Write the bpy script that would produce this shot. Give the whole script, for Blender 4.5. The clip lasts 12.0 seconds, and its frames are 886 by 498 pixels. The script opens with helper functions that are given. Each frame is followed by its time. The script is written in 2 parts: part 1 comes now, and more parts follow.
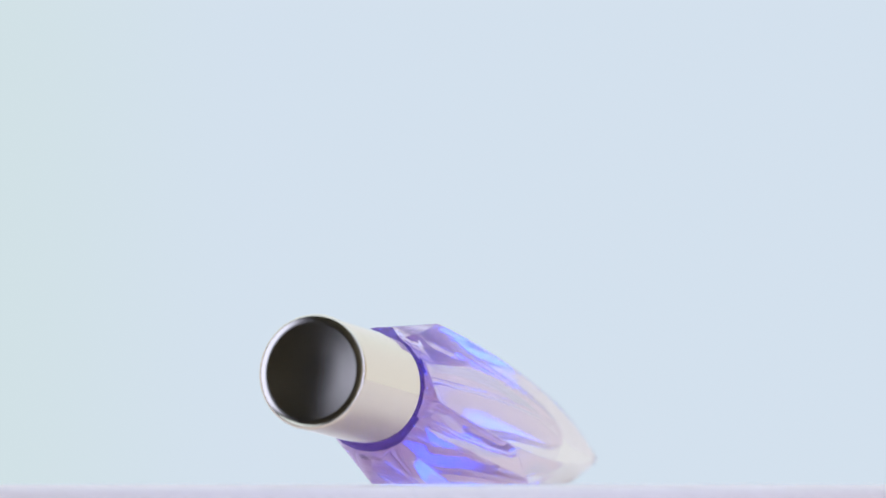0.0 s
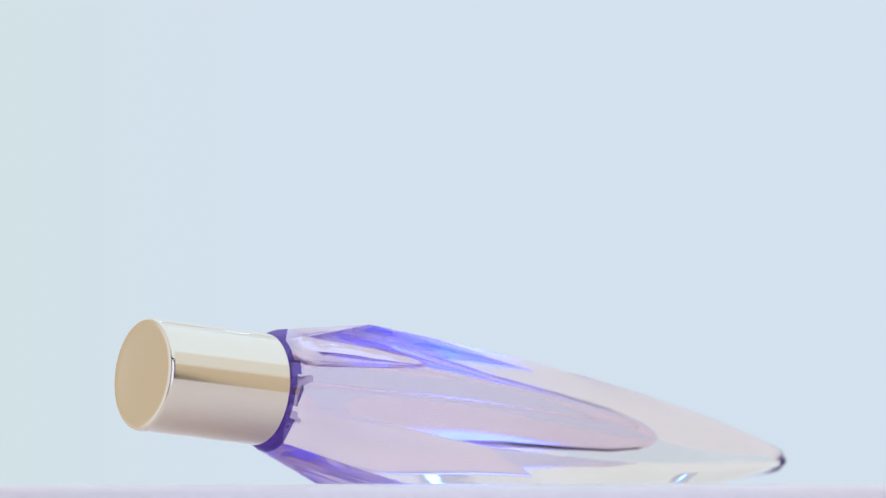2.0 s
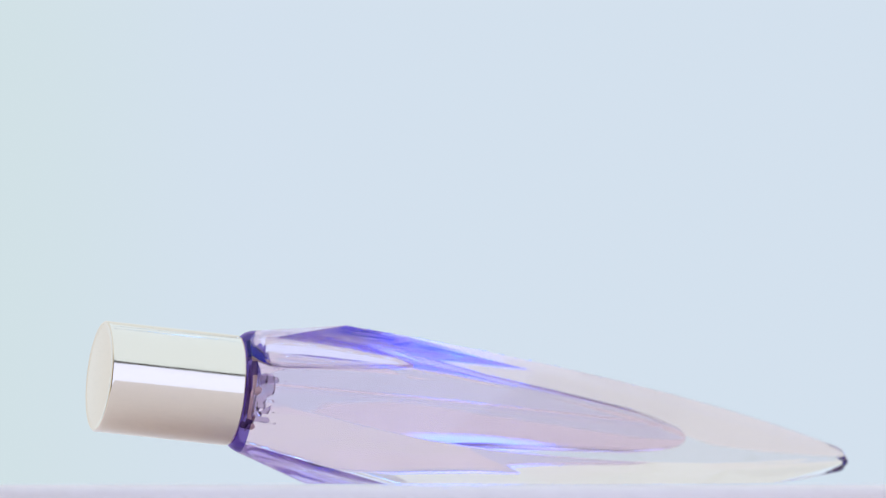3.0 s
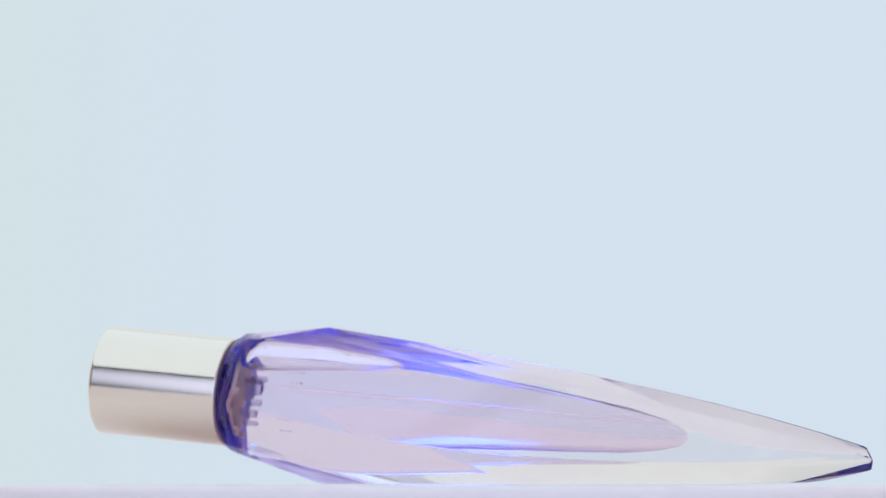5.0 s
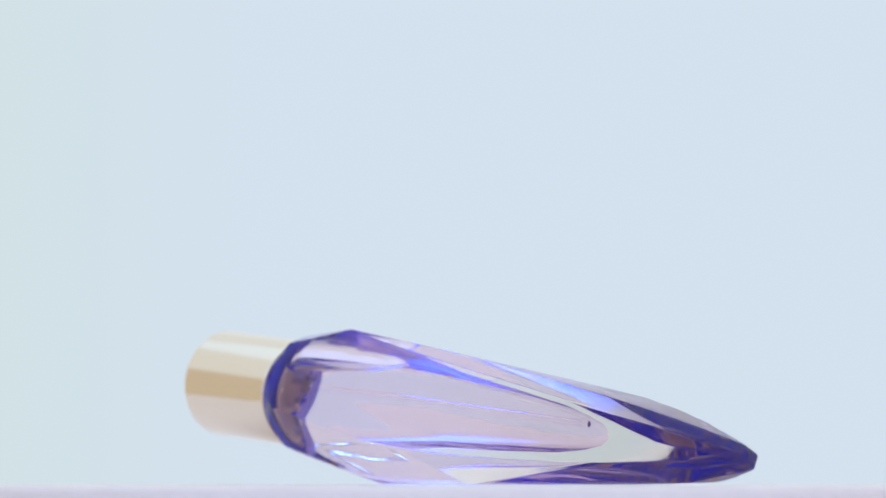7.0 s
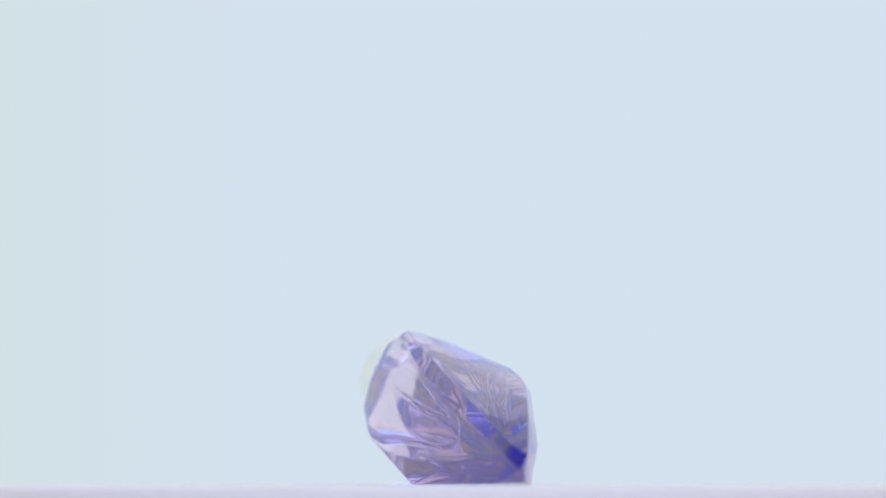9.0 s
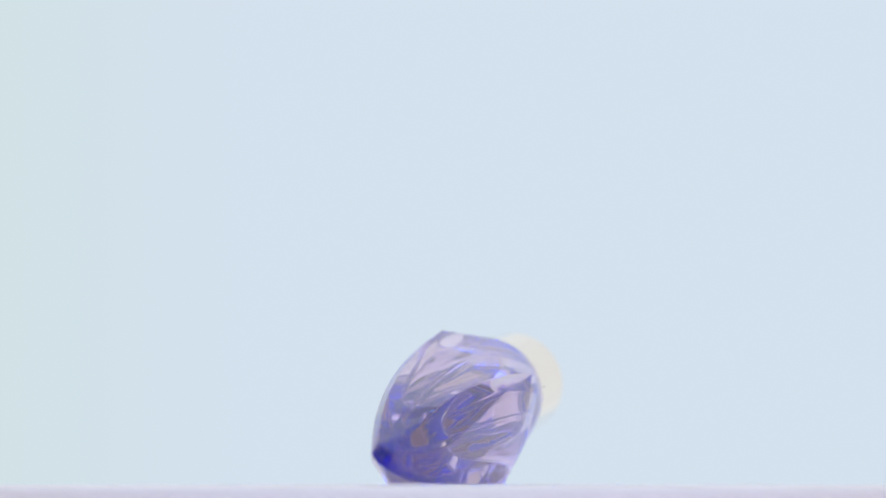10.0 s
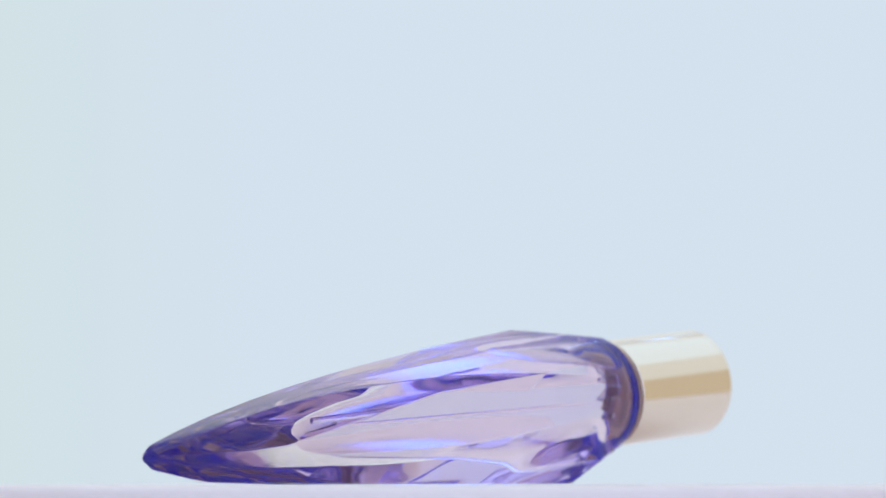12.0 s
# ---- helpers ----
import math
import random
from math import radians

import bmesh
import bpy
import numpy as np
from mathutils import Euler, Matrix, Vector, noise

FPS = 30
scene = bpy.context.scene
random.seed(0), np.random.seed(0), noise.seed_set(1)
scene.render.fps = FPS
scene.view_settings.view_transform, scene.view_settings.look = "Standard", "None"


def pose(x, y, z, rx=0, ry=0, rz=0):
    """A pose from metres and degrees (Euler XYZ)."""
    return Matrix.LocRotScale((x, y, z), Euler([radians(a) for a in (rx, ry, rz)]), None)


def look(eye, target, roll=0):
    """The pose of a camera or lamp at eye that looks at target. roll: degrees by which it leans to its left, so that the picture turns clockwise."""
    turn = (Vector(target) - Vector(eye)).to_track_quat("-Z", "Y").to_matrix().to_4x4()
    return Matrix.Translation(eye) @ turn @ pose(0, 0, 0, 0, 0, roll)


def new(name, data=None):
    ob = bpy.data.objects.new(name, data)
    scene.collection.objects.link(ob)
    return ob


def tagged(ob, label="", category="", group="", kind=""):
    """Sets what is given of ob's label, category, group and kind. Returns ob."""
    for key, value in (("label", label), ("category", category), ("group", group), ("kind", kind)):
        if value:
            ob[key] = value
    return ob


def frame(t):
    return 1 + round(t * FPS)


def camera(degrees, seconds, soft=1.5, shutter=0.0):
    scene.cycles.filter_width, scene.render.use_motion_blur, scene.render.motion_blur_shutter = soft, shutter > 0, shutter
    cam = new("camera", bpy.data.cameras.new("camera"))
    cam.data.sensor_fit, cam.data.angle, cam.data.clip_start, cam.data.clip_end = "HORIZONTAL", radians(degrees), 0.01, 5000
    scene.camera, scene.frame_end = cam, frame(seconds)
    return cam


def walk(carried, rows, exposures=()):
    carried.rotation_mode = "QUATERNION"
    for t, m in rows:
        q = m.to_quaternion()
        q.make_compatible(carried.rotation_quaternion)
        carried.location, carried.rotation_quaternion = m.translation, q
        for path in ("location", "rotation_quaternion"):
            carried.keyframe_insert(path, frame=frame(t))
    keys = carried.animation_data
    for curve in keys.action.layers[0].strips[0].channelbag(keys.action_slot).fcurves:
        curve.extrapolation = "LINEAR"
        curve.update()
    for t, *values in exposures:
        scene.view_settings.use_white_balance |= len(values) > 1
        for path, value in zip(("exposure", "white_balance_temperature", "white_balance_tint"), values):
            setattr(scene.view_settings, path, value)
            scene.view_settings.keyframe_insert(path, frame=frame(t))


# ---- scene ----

# Lengths of the bottle are given in U = 0.085 mm, with the turntable's axis at x = y = 0 and its top at z = 0.
U = 0.000085
EYE = (-0.00137, -0.8824, 0.00005)
TILT = 2.309

cam = camera(8.638, 12.0, soft=1.3)
cam.data.dof.use_dof = True
cam.data.dof.focus_distance = 0.860
cam.data.dof.aperture_fstop = 22
STILL = pose(*EYE, 90 + TILT, 0, 0)
walk(cam, [(0, STILL), (12, STILL)])

# ---- world and exposure: a dim closed studio, lit by its panels ----
world = bpy.data.worlds.new("studio")
scene.world = world
world.use_nodes = True
world.node_tree.nodes["Background"].inputs[0].default_value = (0.02, 0.02, 0.022, 1)
world.node_tree.nodes["Background"].inputs[1].default_value = 1.0
scene.view_settings.exposure = 0.0
scene.cycles.max_bounces = 40
scene.cycles.diffuse_bounces = 6
scene.cycles.caustics_refractive = True
scene.cycles.caustics_reflective = True
scene.cycles.glossy_bounces = 32
scene.cycles.transmission_bounces = 32


# ---- materials ----
def material(name):
    m = bpy.data.materials.new(name)
    m.use_nodes = True
    t = m.node_tree
    t.nodes.clear()
    out = t.nodes.new("ShaderNodeOutputMaterial")
    return m, t, out


def principled(name, color, rough, metal=0.0, grain=0.0, scale=900.0, bump=0.0, ior=1.5, coat=0.0):
    m, t, out = material(name)
    b = t.nodes.new("ShaderNodeBsdfPrincipled")
    b.inputs["Base Color"].default_value = (*color, 1)
    b.inputs["Roughness"].default_value = rough
    b.inputs["Metallic"].default_value = metal
    b.inputs["IOR"].default_value = ior
    b.inputs["Coat Weight"].default_value = coat
    b.inputs["Coat Roughness"].default_value = 0.02
    t.links.new(b.outputs[0], out.inputs[0])
    co = t.nodes.new("ShaderNodeTexCoord")
    if grain:
        fine, broad = t.nodes.new("ShaderNodeTexNoise"), t.nodes.new("ShaderNodeTexNoise")
        for n, s in ((fine, scale), (broad, scale / 14)):
            n.inputs["Scale"].default_value = s
            n.inputs["Detail"].default_value = 4
            t.links.new(co.outputs["Object"], n.inputs["Vector"])
        mid = t.nodes.new("ShaderNodeMath")
        mid.operation = "ADD"
        t.links.new(fine.outputs[0], mid.inputs[0])
        t.links.new(broad.outputs[0], mid.inputs[1])
        ramp = t.nodes.new("ShaderNodeMapRange")
        ramp.inputs["From Min"].default_value = 0.6
        ramp.inputs["From Max"].default_value = 1.4
        ramp.inputs["To Min"].default_value = 1 - grain
        ramp.inputs["To Max"].default_value = 1 + grain
        t.links.new(mid.outputs[0], ramp.inputs["Value"])
        mul = t.nodes.new("ShaderNodeVectorMath")
        mul.operation = "SCALE"
        mul.inputs[0].default_value = color
        t.links.new(ramp.outputs[0], mul.inputs["Scale"])
        t.links.new(mul.outputs[0], b.inputs["Base Color"])
        rr = t.nodes.new("ShaderNodeMapRange")
        rr.inputs["From Min"].default_value = 0.3
        rr.inputs["From Max"].default_value = 0.7
        rr.inputs["To Min"].default_value = rough * 0.8
        rr.inputs["To Max"].default_value = min(1, rough * 1.25)
        t.links.new(broad.outputs[0], rr.inputs["Value"])
        t.links.new(rr.outputs[0], b.inputs["Roughness"])
        if bump:
            bp = t.nodes.new("ShaderNodeBump")
            bp.inputs["Strength"].default_value = bump
            bp.inputs["Distance"].default_value = 0.0002
            t.links.new(fine.outputs[0], bp.inputs["Height"])
            t.links.new(bp.outputs[0], b.inputs["Normal"])
    return m


def glass(name, color, gloss, ior, wave=0.0, stretch=(120, 120, 120), tip=None):
    """A clear dielectric with a body tint; ior is that of the inside over that of the outside.
    gloss: the tint that light takes on at each inner reflection, on its long way through the glass.
    tip: the two tints at the clear pointed end, to which the violet of the shoulder fades along the bottle."""
    m, t, out = material(name)
    refr, refl = t.nodes.new("ShaderNodeBsdfRefraction"), t.nodes.new("ShaderNodeBsdfGlossy")
    fres, mix = t.nodes.new("ShaderNodeFresnel"), t.nodes.new("ShaderNodeMixShader")
    refr.inputs["Color"].default_value = (*color, 1)
    refl.inputs["Color"].default_value = (*gloss, 1)
    refr.inputs["Roughness"].default_value = refl.inputs["Roughness"].default_value = 0.0
    refr.inputs["IOR"].default_value = fres.inputs["IOR"].default_value = ior
    t.links.new(fres.outputs[0], mix.inputs[0])
    t.links.new(refr.outputs[0], mix.inputs[1])
    t.links.new(refl.outputs[0], mix.inputs[2])
    t.links.new(mix.outputs[0], out.inputs[0])
    if tip:
        place, along = t.nodes.new("ShaderNodeTexCoord"), t.nodes.new("ShaderNodeSeparateXYZ")
        fade = t.nodes.new("ShaderNodeMapRange")
        fade.interpolation_type = "SMOOTHSTEP"
        fade.inputs["From Min"].default_value, fade.inputs["From Max"].default_value = -0.014, 0.034
        t.links.new(place.outputs["Object"], along.inputs[0])
        t.links.new(along.outputs[0], fade.inputs["Value"])
        for k, a, b in ((refr, color, tip[0]), (refl, gloss, tip[1])):
            x = t.nodes.new("ShaderNodeMix")
            x.data_type = "RGBA"
            x.inputs["A"].default_value, x.inputs["B"].default_value = (*a, 1), (*b, 1)
            t.links.new(fade.outputs[0], x.inputs["Factor"])
            t.links.new(x.outputs["Result"], k.inputs["Color"])
    if wave:
        co = t.nodes.new("ShaderNodeTexCoord")
        n = t.nodes.new("ShaderNodeTexNoise")
        n.inputs["Scale"].default_value = 1.0
        n.inputs["Detail"].default_value = 2.0
        mp = t.nodes.new("ShaderNodeMapping")
        mp.inputs["Scale"].default_value = stretch
        t.links.new(co.outputs["Object"], mp.inputs["Vector"])
        t.links.new(mp.outputs[0], n.inputs["Vector"])
        bp = t.nodes.new("ShaderNodeBump")
        bp.inputs["Strength"].default_value = wave
        bp.inputs["Distance"].default_value = 0.0002
        t.links.new(n.outputs[0], bp.inputs["Height"])
        for k in (refr, refl, fres):
            t.links.new(bp.outputs[0], k.inputs["Normal"])
    return m


def glowing(name, color, strength, reach=0.0):
    """A lit diffuser; with reach, brightest in its middle and dimmer at that distance from it."""
    m, t, out = material(name)
    e = t.nodes.new("ShaderNodeEmission")
    e.inputs["Color"].default_value = (*color, 1)
    e.inputs["Strength"].default_value = strength
    t.links.new(e.outputs[0], out.inputs[0])
    if reach:
        co, far = t.nodes.new("ShaderNodeTexCoord"), t.nodes.new("ShaderNodeVectorMath")
        far.operation = "LENGTH"
        t.links.new(co.outputs["Object"], far.inputs[0])
        r = t.nodes.new("ShaderNodeMapRange")
        r.interpolation_type = "SMOOTHSTEP"
        r.inputs["From Min"].default_value, r.inputs["From Max"].default_value = 0.70 * reach, reach
        r.inputs["To Min"].default_value, r.inputs["To Max"].default_value = strength, 0.04 * strength
        t.links.new(far.outputs["Value"], r.inputs["Value"])
        t.links.new(r.outputs[0], e.inputs["Strength"])
    return m


def tent_cloth():
    """Backlit cloth of the light tent: a pale blue field at the back, fading to warm white at the sides and above."""
    m, t, out = material("backlit_tent_cloth")
    e = t.nodes.new("ShaderNodeEmission")
    t.links.new(e.outputs[0], out.inputs[0])
    co, sx = t.nodes.new("ShaderNodeTexCoord"), t.nodes.new("ShaderNodeSeparateXYZ")
    t.links.new(co.outputs["Object"], sx.inputs[0])

    def ramp(source, lo, hi):
        r = t.nodes.new("ShaderNodeMapRange")
        r.interpolation_type = "SMOOTHSTEP"
        r.inputs["From Min"].default_value, r.inputs["From Max"].default_value = lo, hi
        t.links.new(source, r.inputs["Value"])
        return r.outputs[0]

    def mixed(factor, a, b):
        x = t.nodes.new("ShaderNodeMix")
        x.data_type = "RGBA"
        t.links.new(factor, x.inputs["Factor"])
        for socket, v in (("A", a), ("B", b)):
            if isinstance(v, tuple):
                x.inputs[socket].default_value = (*v, 1)
            else:
                t.links.new(v, x.inputs[socket])
        return x.outputs["Result"]

    size = t.nodes.new("ShaderNodeMath")
    size.operation = "ABSOLUTE"
    t.links.new(sx.outputs[0], size.inputs[0])
    # no lamp stands behind: the backlight's blue, pale and warm zones are put into the emission
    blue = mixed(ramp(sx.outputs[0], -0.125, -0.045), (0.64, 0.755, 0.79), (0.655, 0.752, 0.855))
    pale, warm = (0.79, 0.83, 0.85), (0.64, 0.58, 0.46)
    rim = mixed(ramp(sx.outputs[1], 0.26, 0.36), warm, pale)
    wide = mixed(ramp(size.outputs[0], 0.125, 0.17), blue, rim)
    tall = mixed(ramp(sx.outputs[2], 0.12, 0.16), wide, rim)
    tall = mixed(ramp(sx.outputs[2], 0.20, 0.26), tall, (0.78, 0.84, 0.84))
    t.links.new(tall, e.inputs["Color"])
    return m


def led_glow(radius):
    """A blue diode's lens: a hot white middle that falls off to a blue rim."""
    m, t, out = material("blue_led_lens")
    e, co, far = t.nodes.new("ShaderNodeEmission"), t.nodes.new("ShaderNodeTexCoord"), t.nodes.new("ShaderNodeVectorMath")
    far.operation = "LENGTH"
    flat = t.nodes.new("ShaderNodeVectorMath")
    flat.operation = "MULTIPLY"
    flat.inputs[1].default_value = (1, 1, 0)
    t.links.new(co.outputs["Object"], flat.inputs[0])
    t.links.new(flat.outputs[0], far.inputs[0])
    r, p, gain = t.nodes.new("ShaderNodeMapRange"), t.nodes.new("ShaderNodeMath"), t.nodes.new("ShaderNodeMath")
    r.inputs["From Max"].default_value = radius
    r.inputs["To Min"].default_value, r.inputs["To Max"].default_value = 1.0, 0.0
    p.operation, gain.operation = "POWER", "MULTIPLY_ADD"
    p.inputs[1].default_value = 3.0
    gain.inputs[1].default_value, gain.inputs[2].default_value = 45.0, 1.0
    t.links.new(far.outputs["Value"], r.inputs["Value"])
    t.links.new(r.outputs[0], p.inputs[0])
    t.links.new(p.outputs[0], gain.inputs[0])
    t.links.new(gain.outputs[0], e.inputs["Strength"])
    e.inputs["Color"].default_value = (0.22, 0.46, 1.0, 1)
    t.links.new(e.outputs[0], out.inputs[0])
    return m


TENT = tent_cloth()
SOFT = glowing("softbox_diffuser", (0.77, 0.93, 1.06), 1.12)
FRONT = glowing("front_diffuser", (0.60, 0.69, 0.97), 1.75, 1.12)
LED = led_glow(0.006)
BLACK = principled("black_cloth", (0.012, 0.012, 0.012), 0.9, 0, 0.2, 400)
DARK = principled("dark_paint", (0.34, 0.32, 0.24), 0.8, 0, 0.15, 60)
DISC = principled("pale_pink_acrylic", (0.905, 0.795, 0.785), 0.45, 0, 0.03, 500)
TOP = principled("warm_pink_laminate", (0.93, 0.83, 0.78), 0.5, 0, 0.03, 90)
GOLD = principled("pale_gold_metal", (0.85, 0.735, 0.62), 0.10, 1.0, 0.012, 2500, coat=1.0)
CLEAR = glass("violet_glass", (0.975, 0.955, 0.985), (0.82, 0.79, 0.985), 1.5, 0.12, (60, 260, 260),
              ((0.972, 0.943, 0.934), (0.95, 0.915, 0.97)))
FILM = glass("blue_tinted_glass_film", (0.22, 0.165, 0.52), (0.50, 0.40, 0.74), 1.5, 0.3, (300, 300, 300))
BUBBLE = glass("air_pocket_skin", (0.99, 0.985, 0.99), (0.985, 0.98, 0.99), 1 / 1.4175)
LACQUER = principled("deep_blue_lacquer", (0.045, 0.028, 0.88), 0.35, 0, 0.4, 900)
LIQUID = glass("violet_liquid", (0.945, 0.888, 0.94), (0.94, 0.91, 0.96), 0.945, 0.07, (35, 700, 700))
BRONZE = principled("rose_gold_metal", (0.72, 0.50, 0.40), 0.35, 0.7, 0.15, 2600)
COLLAR = principled("blue_violet_lacquer", (0.04, 0.024, 0.34), 0.35, 0, 0.25, 2600)
PUMP = glass("clear_grey_plastic", (0.80, 0.76, 0.84), (0.85, 0.82, 0.9), 1.12)
DIP = glass("clear_tube", (0.99, 0.985, 0.995), (0.95, 0.95, 1.0), 1.085)
MARK = principled("pale_print", (0.62, 0.58, 0.68), 0.6, 0, 0.05, 1500)
SHELL = principled("white_plastic", (0.78, 0.78, 0.78), 0.5, 0, 0.04, 400)
STEEL = principled("dark_steel", (0.30, 0.27, 0.28), 0.25, 1.0, 0.05, 1500)


# ---- mesh helpers ----
def mesh_of(name, bm, *materials, smooth=False):
    bmesh.ops.recalc_face_normals(bm, faces=bm.faces)
    me = bpy.data.meshes.new(name)
    bm.to_mesh(me)
    bm.free()
    for m in materials:
        me.materials.append(m)
    for p in me.polygons:
        p.use_smooth = smooth
    return me


def part(name, bm, mat, parent, label="", smooth=False):
    ob = new(name, mesh_of(name, bm, *(mat if isinstance(mat, tuple) else (mat,)), smooth=smooth))
    ob.parent = parent
    if label:
        tagged(ob, label)
    return ob


def weighted(ob):
    """Large faces keep their flat look beside their rounded edges."""
    w = ob.modifiers.new("weighted_normals", "WEIGHTED_NORMAL")
    w.weight, w.keep_sharp = 100, True
    return ob


def turned(profile, m, segments=64, lobes=0.0):
    """A solid turned about the x axis of the pose m, from (x, radius) pairs; ends are closed. lobes: how far it is from round."""
    bm = bmesh.new()
    rings = []
    for x, r in profile:
        rings.append([bm.verts.new(m @ Vector((x, r * (1 + lobes * math.cos(5 * a + 0.5)) * math.cos(a), r * (1 + lobes * math.cos(5 * a + 0.5)) * math.sin(a))))
                      for a in (2 * math.pi * k / segments for k in range(segments))])
    for a, b in zip(rings, rings[1:]):
        for k in range(segments):
            bm.faces.new((a[k], a[(k + 1) % segments], b[(k + 1) % segments], b[k]))
    bm.faces.new(rings[0])
    bm.faces.new(rings[-1])
    return bm


def box(size, at=(0, 0, 0), bevel=0.0):
    bm = bmesh.new()
    bmesh.ops.create_cube(bm, size=1)
    for v in bm.verts:
        v.co = Vector((v.co.x * size[0] + at[0], v.co.y * size[1] + at[1], v.co.z * size[2] + at[2]))
    if bevel:
        bmesh.ops.bevel(bm, geom=bm.edges[:], offset=bevel, segments=2, affect="EDGES")
    return bm


# ---- the studio: dark room, wrapped backdrop, panels ----
def room():
    for name, size, at in (("wall_north", (3.2, 0.1, 2.6), (0, 1.55, 0.4)), ("wall_south", (3.2, 0.1, 2.6), (0, -1.75, 0.4)),
                           ("wall_east", (0.1, 3.2, 2.6), (1.65, -0.1, 0.4)), ("wall_west", (0.1, 3.2, 2.6), (-1.65, -0.1, 0.4)),
                           ("floor", (3.4, 3.4, 0.1), (0, -0.1, -0.95)), ("ceiling", (3.4, 3.4, 0.1), (0, -0.1, 1.75))):
        tagged(new(name, mesh_of(name, box(size, at), DARK)), "dark grey painted studio " + name.split("_")[0], kind="structure")


def curved_panel(name, start, end, r, lo, hi, mat, label):
    bm = bmesh.new()
    n, t = 120, 0.004
    cols = []
    for k in range(n + 1):
        a = radians(start + (end - start) * k / n)
        c, q = math.cos(a), math.sin(a)
        cols.append([bm.verts.new((d * c, d * q, z)) for d, z in ((r, lo), (r, hi), (r + t, hi), (r + t, lo))])
    for a, b in zip(cols, cols[1:]):
        for k in range(4):
            bm.faces.new((a[k], a[(k + 1) % 4], b[(k + 1) % 4], b[k]))
    bm.faces.new(cols[0])
    bm.faces.new(cols[-1])
    return tagged(new(name, mesh_of(name, bm, mat)), label, kind="structure")


def softbox(name, size, depth, m, glow, label):
    base = new(name)
    base.matrix_world = m
    part("diffuser", box((size[0], size[1], 0.004)), glow, base, "white glowing diffuser")
    bm = bmesh.new()
    w, h = size[0] / 2 + 0.006, size[1] / 2 + 0.006
    f = [bm.verts.new(p) for p in ((-w, -h, -0.003), (w, -h, -0.003), (w, h, -0.003), (-w, h, -0.003))]
    g = [bm.verts.new((v.co.x * 0.5, v.co.y * 0.5, depth)) for v in f]
    for k in range(4):
        bm.faces.new((f[k], f[(k + 1) % 4], g[(k + 1) % 4], g[k]))
    bm.faces.new(g)
    part("housing", bm, BLACK, base, "black cloth housing")
    tagged(base, label, "softbox")


room()
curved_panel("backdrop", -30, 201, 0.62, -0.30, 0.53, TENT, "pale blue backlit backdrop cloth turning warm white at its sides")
softbox("overhead_softbox", (1.4, 1.5), 0.2, pose(0, 0.0, 0.54), SOFT, "wide white softbox hanging over the turntable")
softbox("front_softbox", (2.245, 0.935), 0.2, pose(0.0525, -1.08, 0.1825, 90, 0, 0), FRONT, "large white softbox standing behind the camera")


def sweep_table():
    base = new("studio_table")
    base.location = (0, 0, -0.9)
    part("tabletop", box((1.5, 1.64, 0.02), (0, -0.23, 0.60), 0.003), TOP, base, "pale pink tabletop")
    for x in (-0.70, 0.70):
        for y in (-0.98, 0.52):
            part("leg", box((0.04, 0.04, 0.59), (x, y, 0.295), 0.002), DARK, base)
    tagged(base, "pale pink studio table under the turntable", "table")


sweep_table()


def led_bar():
    """A short strong LED bar high at the back of the tent, out of the camera's view."""
    base = new("led_bar")
    base.matrix_world = look((0.066, 0.42, 0.288), (0, 0.0, 0.01))
    for k in range(6):
        diode = part("diode", turned([(0.0, 0.006), (0.001, 0.0058), (0.002, 0.0048), (0.0027, 0.0024), (0.0029, 0.0005)], pose(0, 0, 0, 0, 90, 0), 24), LED, base, "glowing blue lens", True)
        diode.location = (0.024 * k - 0.06, 0, 0.001)
    part("housing", box((0.15, 0.024, 0.018), (0, 0, 0.0105), 0.003), SHELL, base, "white plastic housing")
    for x in (-0.04, 0.04):
        part("arm", turned([(0.0, 0.0025), (0.25, 0.0025)], base.matrix_world.inverted() @ pose(0.062 + x, 0.44, 0.295) @ pose(0, 0, 0, 0, -90, 0), 16), STEEL, base)
    tagged(base, "short white lamp bar with blue diodes hanging under the overhead softbox", "lamp")


led_bar()


def added_pool_lamp():
    """A small narrow lamp high at the back, added to lay a blue pool on the turntable behind the bottle."""
    base = new("added_pool_lamp")
    base.matrix_world = look((0.05, 0.30, 0.46), (0.0, 0.017, 0))
    along = pose(0, 0, 0, 0, 90, 0)
    part("lens", turned([(0.0, 0.010), (0.001, 0.0097), (0.002, 0.008), (0.0027, 0.004), (0.0029, 0.0006)], along, 40), LED, base, "glowing blue lens", True)
    part("housing", turned([(-0.035, 0.008), (-0.03, 0.010), (-0.004, 0.0112), (-0.0005, 0.0112)], along, 40), BLACK, base)
    part("arm", turned([(0.0, 0.0025), (0.075, 0.0025)], base.matrix_world.inverted() @ pose(0.052, 0.312, 0.47) @ pose(0, 0, 0, 0, -90, 0), 16), STEEL, base)
    # stands in for the blue light that the glass gathers on the turntable
    beam = bpy.data.lights.new("beam", "SPOT")
    beam.color, beam.energy, beam.shadow_soft_size = (0.0, 0.11, 1.0), 62.0, 0.003
    beam.spot_size, beam.spot_blend = radians(3.1), 0.9
    ray = new("beam", beam)
    ray.parent = base
    ray.location = (0, 0, -0.006)
    tagged(base, "small narrow blue lamp added under the overhead softbox for the pool of light", "lamp")


added_pool_lamp()


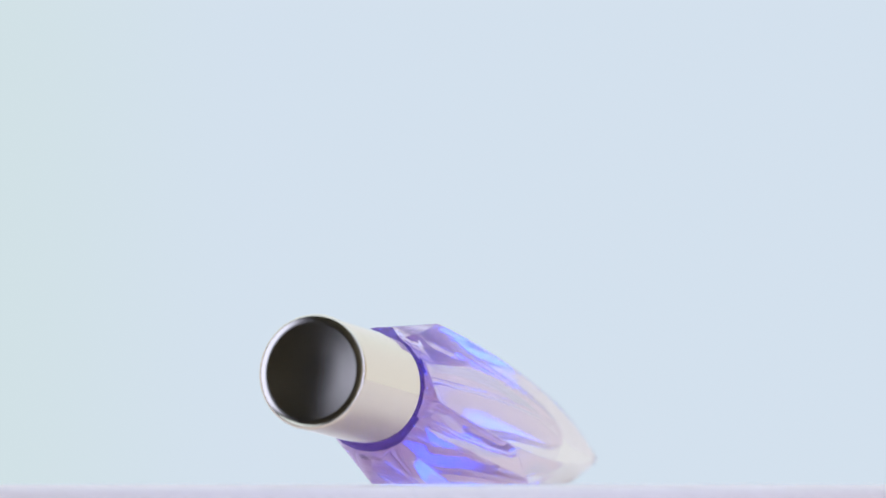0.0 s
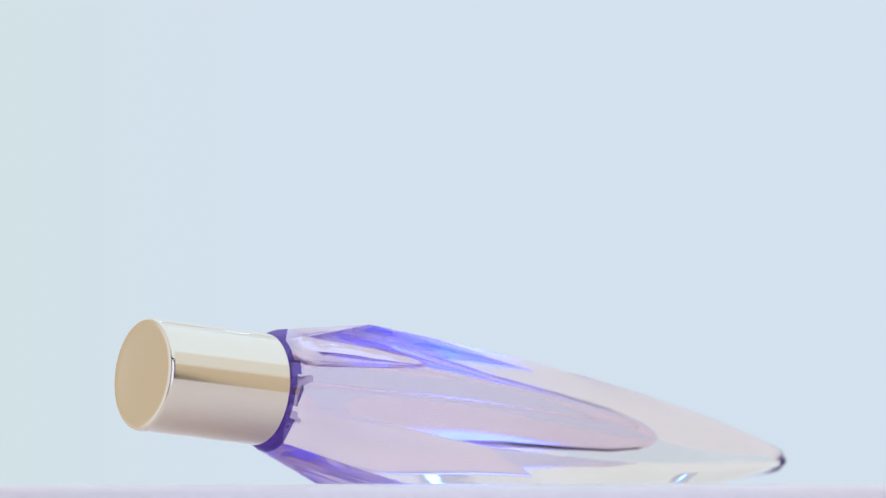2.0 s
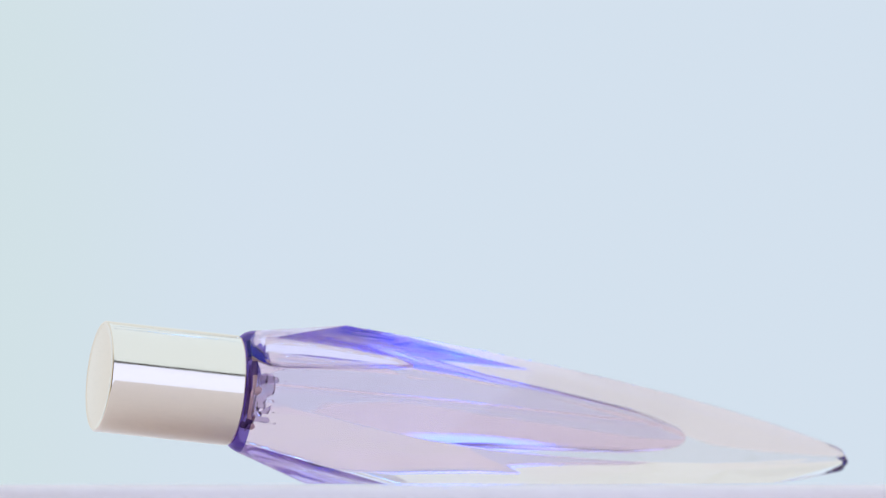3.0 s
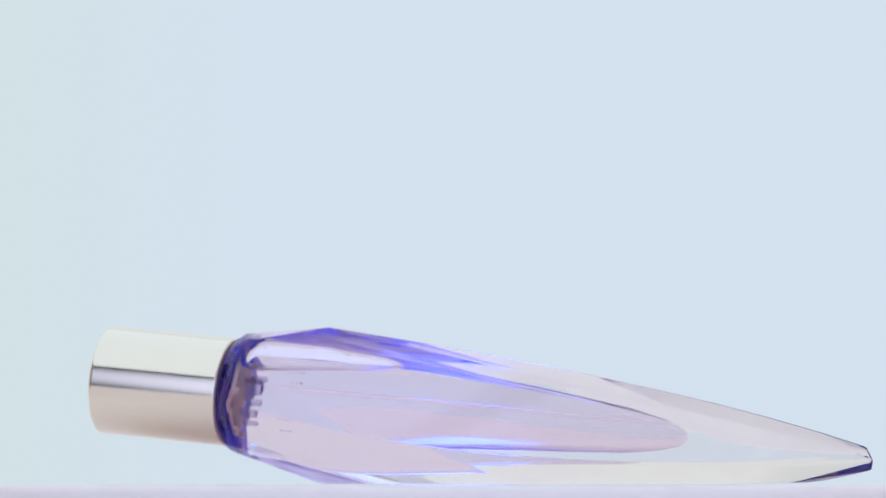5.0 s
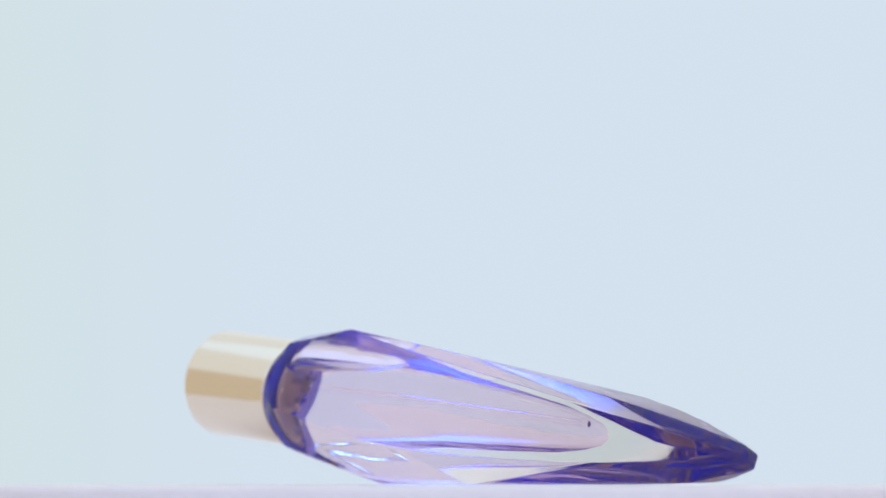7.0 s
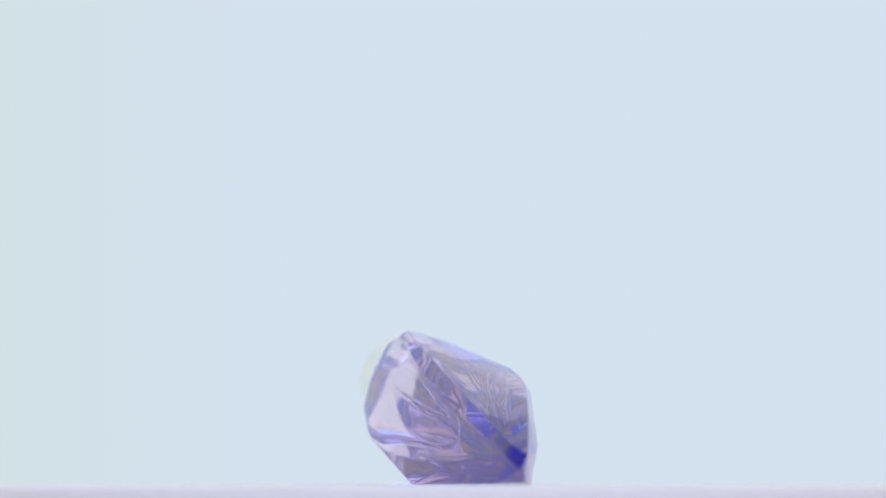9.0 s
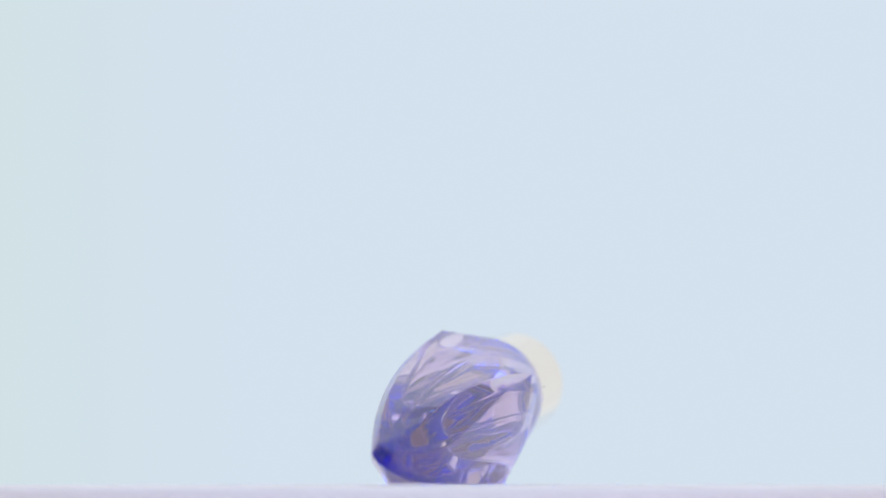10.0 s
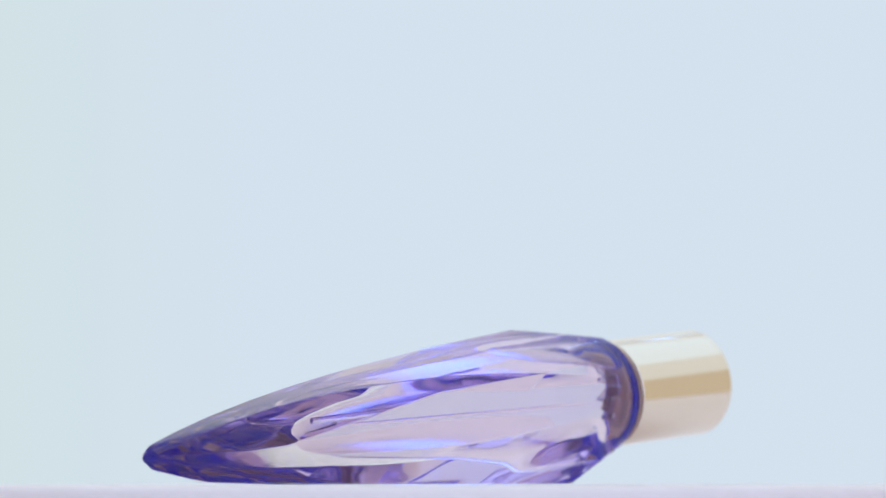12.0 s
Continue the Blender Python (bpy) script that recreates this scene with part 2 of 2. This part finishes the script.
# ---- turntable ----
def turntable():
    base = new("turntable")
    base.location = (0, 0, -0.012)
    up = pose(0, 0, 0, 0, -90, 0)
    part("disc", turned([(0, 0.1135), (0.0006, 0.115), (0.0112, 0.115), (0.0118, 0.1147), (0.012, 0.1141)], up, 160), DISC, base)
    part("column", turned([(-0.26, 0.03), (0, 0.03)], up, 48), DISC, base)
    part("foot", turned([(-0.278, 0.09), (-0.27, 0.09), (-0.26, 0.03)], up, 64), DISC, base)
    return tagged(base, "pale pink round turntable with a plain rim", "turntable")


# ---- perfume bottle, lying on its side ----
SLOPE = 5.75
AXIS = Matrix.Translation((-0.400 * 85 / 1000, 0.0, 165 * U)) @ pose(0, 0, 0, 0, SLOPE, 0)
SHOULDER = AXIS @ pose(0, 0, 0, 0, 0, -4)
CAP_AXIS = AXIS @ pose(0, 0, 0, 0, 0, -2)
LEVEL = 199 * U


def ridge(a, c, b, n=9):
    """A gently bowed ridge from a to b, drawn towards c."""
    a, b, c = Vector(a), Vector(b), Vector(c)
    return [a * (1 - k / n) ** 2 + c * (2 * k / n * (1 - k / n)) + b * (k / n) ** 2 for k in range(n + 1)]


def facets():
    """The cut glass body: the hull of its shoulder rings, ridges and tip."""
    pts = []
    for x, r, front in ((-3, 88, 88), (-1, 95, 95), (5, 102, 100), (15, 107, 102), (29, 109, 103)):
        for k in range(24):
            a = 2 * math.pi * k / 24
            q = front if 95 < math.degrees(a) < 230 else r
            pts.append(SHOULDER @ Vector((x * U, q * U * math.cos(a), q * U * math.sin(a))))
    edges = ridge((-212, -54, 280), (407, -63, 182), (744, 0, 67))
    edges += ridge((-192, -60, 272), (222, -107, 188), (748, -12, 52))
    edges += ridge((-173, -129, 95), (113, -143, 27), (757, -5, 42))
    edges += ridge((-109, 127, 199), (442, 78, 193), (749, 25, 50))
    feet = [(-137, -50, 2), (150, -91, 1), (480, -26, 1), (610, -5, 4),
            (-254, 53, 2), (20, 95, 1), (113, 104, 1), (298, 91, 1), (499, 68, 1), (640, 38, 5), (690, 29, 13)]
    right = [(-200, 123, 172), (-60, 129, 166), (150, 119, 162), (496, 80, 68), (600, 62, 57)]
    front = [(-364, -71, 257), (-366, -114, 141), (-371, -30, 270)]
    back = [(-102, 20, 245), (41, 97, 207), (751, 13, 26)]
    for p in edges + feet + right + front + back:
        pts.append(Vector(p) * U)
    bm = bmesh.new()
    for p in pts:
        bm.verts.new(p)
    bmesh.ops.convex_hull(bm, input=bm.verts)
    loose = [v for v in bm.verts if not v.link_faces]
    bmesh.ops.delete(bm, geom=loose, context="VERTS")
    bmesh.ops.dissolve_limit(bm, angle_limit=radians(1.5), verts=bm.verts, edges=bm.edges)
    for e in bm.edges:
        crease = e.calc_face_angle(0)
        e.tag = crease > radians(24) or (crease > radians(8) and min(v.co.x for v in e.verts) > -160 * U)
    sharp = [e for e in bm.edges if e.tag]
    bmesh.ops.bevel(bm, geom=sharp, offset=3 * U, segments=3, affect="EDGES", profile=0.5, clamp_overlap=True)
    # blue lacquer on the end face under the cap, and a blue film on the rounded shoulder round it
    home = SHOULDER.inverted()
    for f in bm.faces:
        at, out = home @ f.calc_center_median(), home.to_3x3() @ f.normal
        f.material_index = 0 if at.x > 15 * U else 2 if out.x > -0.97 else 1
    bmesh.ops.triangulate(bm, faces=[f for f in bm.faces if len(f.verts) > 4])
    for e in bm.edges:
        e.smooth = e.calc_face_angle(0) < radians(30)
    for f in bm.faces:
        f.smooth = True
    return bm


CHAMBER = [(8, 40), (12, 70), (20, 88), (32, 95), (60, 99), (160, 98), (225, 96), (290, 91), (340, 83), (450, 66), (600, 52), (720, 40), (785, 28), (818, 18), (832, 7)]


def cavity():
    return turned([(x * U, r * U) for x, r in CHAMBER], AXIS, 80, 0.035)


def air_pocket():
    """The long bubble that floats at the top of the tilted chamber: its wall above, the level below, rounded where they meet."""
    bm = bmesh.new()
    n, stations, rings = 56, 44, []
    x0, x1 = 18.0, 322.0
    for k in range(stations + 1):
        s = 0.5 - 0.5 * math.cos(math.pi * k / stations)
        x = x0 + (x1 - x0) * s
        wall = 0.0
        for (xa, ra), (xb, rb) in zip(CHAMBER, CHAMBER[1:]):
            if xa <= x <= xb:
                wall = ra + (rb - ra) * (x - xa) / (xb - xa)
        at = AXIS @ Vector((x * U, 0, 0))
        low = (LEVEL - at.z) / U
        wall = 0.968 * wall - 1.0
        high = max(wall - low, 3.0)
        mid = low + 0.45 * high
        end = min(1.0, max(0.0, 1 - abs(2 * s - 1) ** 9) ** 0.5 + 0.02)
        ring = []
        for j in range(n):
            a = 2 * math.pi * j / n
            c, q = math.cos(a), math.sin(a)
            # distance to the round wall, and to the level, along this direction
            to_wall = max(0.6, -mid * q + math.sqrt(max(mid * mid * q * q + wall * wall - mid * mid, 1.0)))
            to_level = (mid - low) / max(-q, 1e-3)
            d = end * (to_wall ** -7 + to_level ** -7) ** (-1 / 7)
            ring.append(bm.verts.new((at.x, at.y + d * c * U, at.z + (mid + d * q) * U)))
        rings.append(ring)
    for a, b in zip(rings, rings[1:]):
        for j in range(n):
            bm.faces.new((a[j], a[(j + 1) % n], b[(j + 1) % n], b[j]))
    bm.faces.new(rings[0])
    bm.faces.new(rings[-1])
    return bm


def bottle():
    base = new("perfume_bottle")
    shell = facets()
    bmesh.ops.recalc_face_normals(shell, faces=shell.faces)
    me = bpy.data.meshes.new("glass_body")
    shell.to_mesh(me)
    shell.free()
    me.materials.append(CLEAR)
    me.materials.append(LACQUER)
    me.materials.append(FILM)
    for p in me.polygons:
        p.use_smooth = True
    body = new("glass_body", me)
    body.parent = base
    tagged(weighted(body), "thick cut glass body with a violet tint")

    body.visible_shadow = False
    for chamber in (part("liquid", cavity(), LIQUID, base, "pale violet liquid filling the inner chamber", True),
                    part("air_pocket", air_pocket(), BUBBLE, base, "clear long air bubble under the upper glass", True)):
        chamber.visible_shadow = False

    rng = random.Random(7)
    for k in range(9):
        x, a, d = rng.uniform(70, 420), rng.uniform(0, 2 * math.pi), rng.uniform(40, 58)
        at = AXIS @ Vector((x * U, d * U * math.cos(a), d * U * math.sin(a)))
        if at.z > LEVEL - 8 * U:
            continue
        bead = bmesh.new()
        bmesh.ops.create_icosphere(bead, subdivisions=2, radius=rng.uniform(1.2, 2.4) * U, matrix=Matrix.Translation(at))
        part("small_bubble", bead, BUBBLE, base, "tiny clear air bubble", True).visible_shadow = False

    cap = turned([(x * U, r * U) for x, r in ((-7.2, 60), (-7.2, 94), (-9, 97), (-10, 97), (-240, 97), (-242, 97), (-244, 96.3), (-245.4, 95), (-246, 93.5), (-246.1, 92.5),
                                              (-245.7, 91.8), (-246.05, 80), (-247.2, 55), (-247.75, 30), (-248.0, 10))], CAP_AXIS, 128)
    for e in cap.edges:
        e.smooth = e.calc_face_angle(0) < radians(24)
    weighted(part("cap", cap, GOLD, base, "polished pale gold cylindrical cap", True))
    collar = part("collar", turned([(x * U, r * U) for x, r in ((-7, 30), (-7, 89), (-4.0, 89), (-3.4, 88), (-3.4, 30))], SHOULDER, 64), COLLAR, base, "deep blue-violet collar plate under the cap")
    part("rim", turned([(x * U, r * U) for x, r in ((-7, 89.5), (-7, 94), (-6, 95.5), (-4.2, 95), (-3.4, 92), (-3.4, 89.5))], SHOULDER, 64), BRONZE, collar, "brown rose-gold outer rim")
    pump = part("pump", turned([(x * U, r * U) for x, r in ((-1, 46), (5, 46), (6, 41), (26, 41), (28, 38), (29, 22), (44, 20), (46, 14), (58, 13), (60, 8))], AXIS, 48), PUMP, base, "translucent violet-grey spray pump")
    part("crimp_ring", turned([(x * U, r * U) for x, r in ((9, 51), (9, 56), (12, 58), (17, 57), (19, 55), (19, 52), (17, 50))], AXIS, 40), BRONZE, pump, "brown rose-gold crimp ring", True)
    for a in range(0, 360, 60):
        part("crimp_tab", turned([(x * U, r * U) for x, r in ((16, 6), (24, 6), (27, 4), (28, 2))], AXIS @ pose(0, 57 * U * math.cos(radians(a)), 57 * U * math.sin(radians(a))), 12), BRONZE, pump)
    for y in (-24, 0, 22):
        part("pin", turned([(x * U, r * U) for x, r in ((29.5, 6), (56, 6), (60, 5), (62, 2.5))], AXIS @ pose(0, y * U, (14 if y else -26) * U), 16), PUMP, pump)
    tube = AXIS @ pose(62 * U, 0, 0, 0, -1.2, 0)
    part("dip_tube", turned([(0, 6 * U), (725 * U, 6 * U)], tube, 24), DIP, base, "clear thin dip tube")
    for row in range(2):
        for k, w in enumerate((7, 4, 9, 5)[: 4 - row % 2]):
            part("printed_mark", box((0.55 * w * U, 0.6 * U, 1.8 * U), ((-316 + 9 * k + 3 * row) * U, (118.5 - 0.5 * row + 0.06 * k) * U, (178 - 22 * row) * U)), MARK, base)
    return tagged(base, "violet cut-glass perfume bottle with gold cap lying on its side", "perfume bottle")


TABLE = turntable()
BOTTLE = bottle()


# ---- what moves ----
def motions():
    turn = [(k * 0.5, 69.4 - 16.8784 * k * 0.5) for k in range(25)]
    walk(BOTTLE, [(t, pose(0, 0, 0.00008, 0, 0, a)) for t, a in turn])
    walk(TABLE, [(t, pose(0, 0, -0.012, 0, 0, a)) for t, a in turn])


motions()
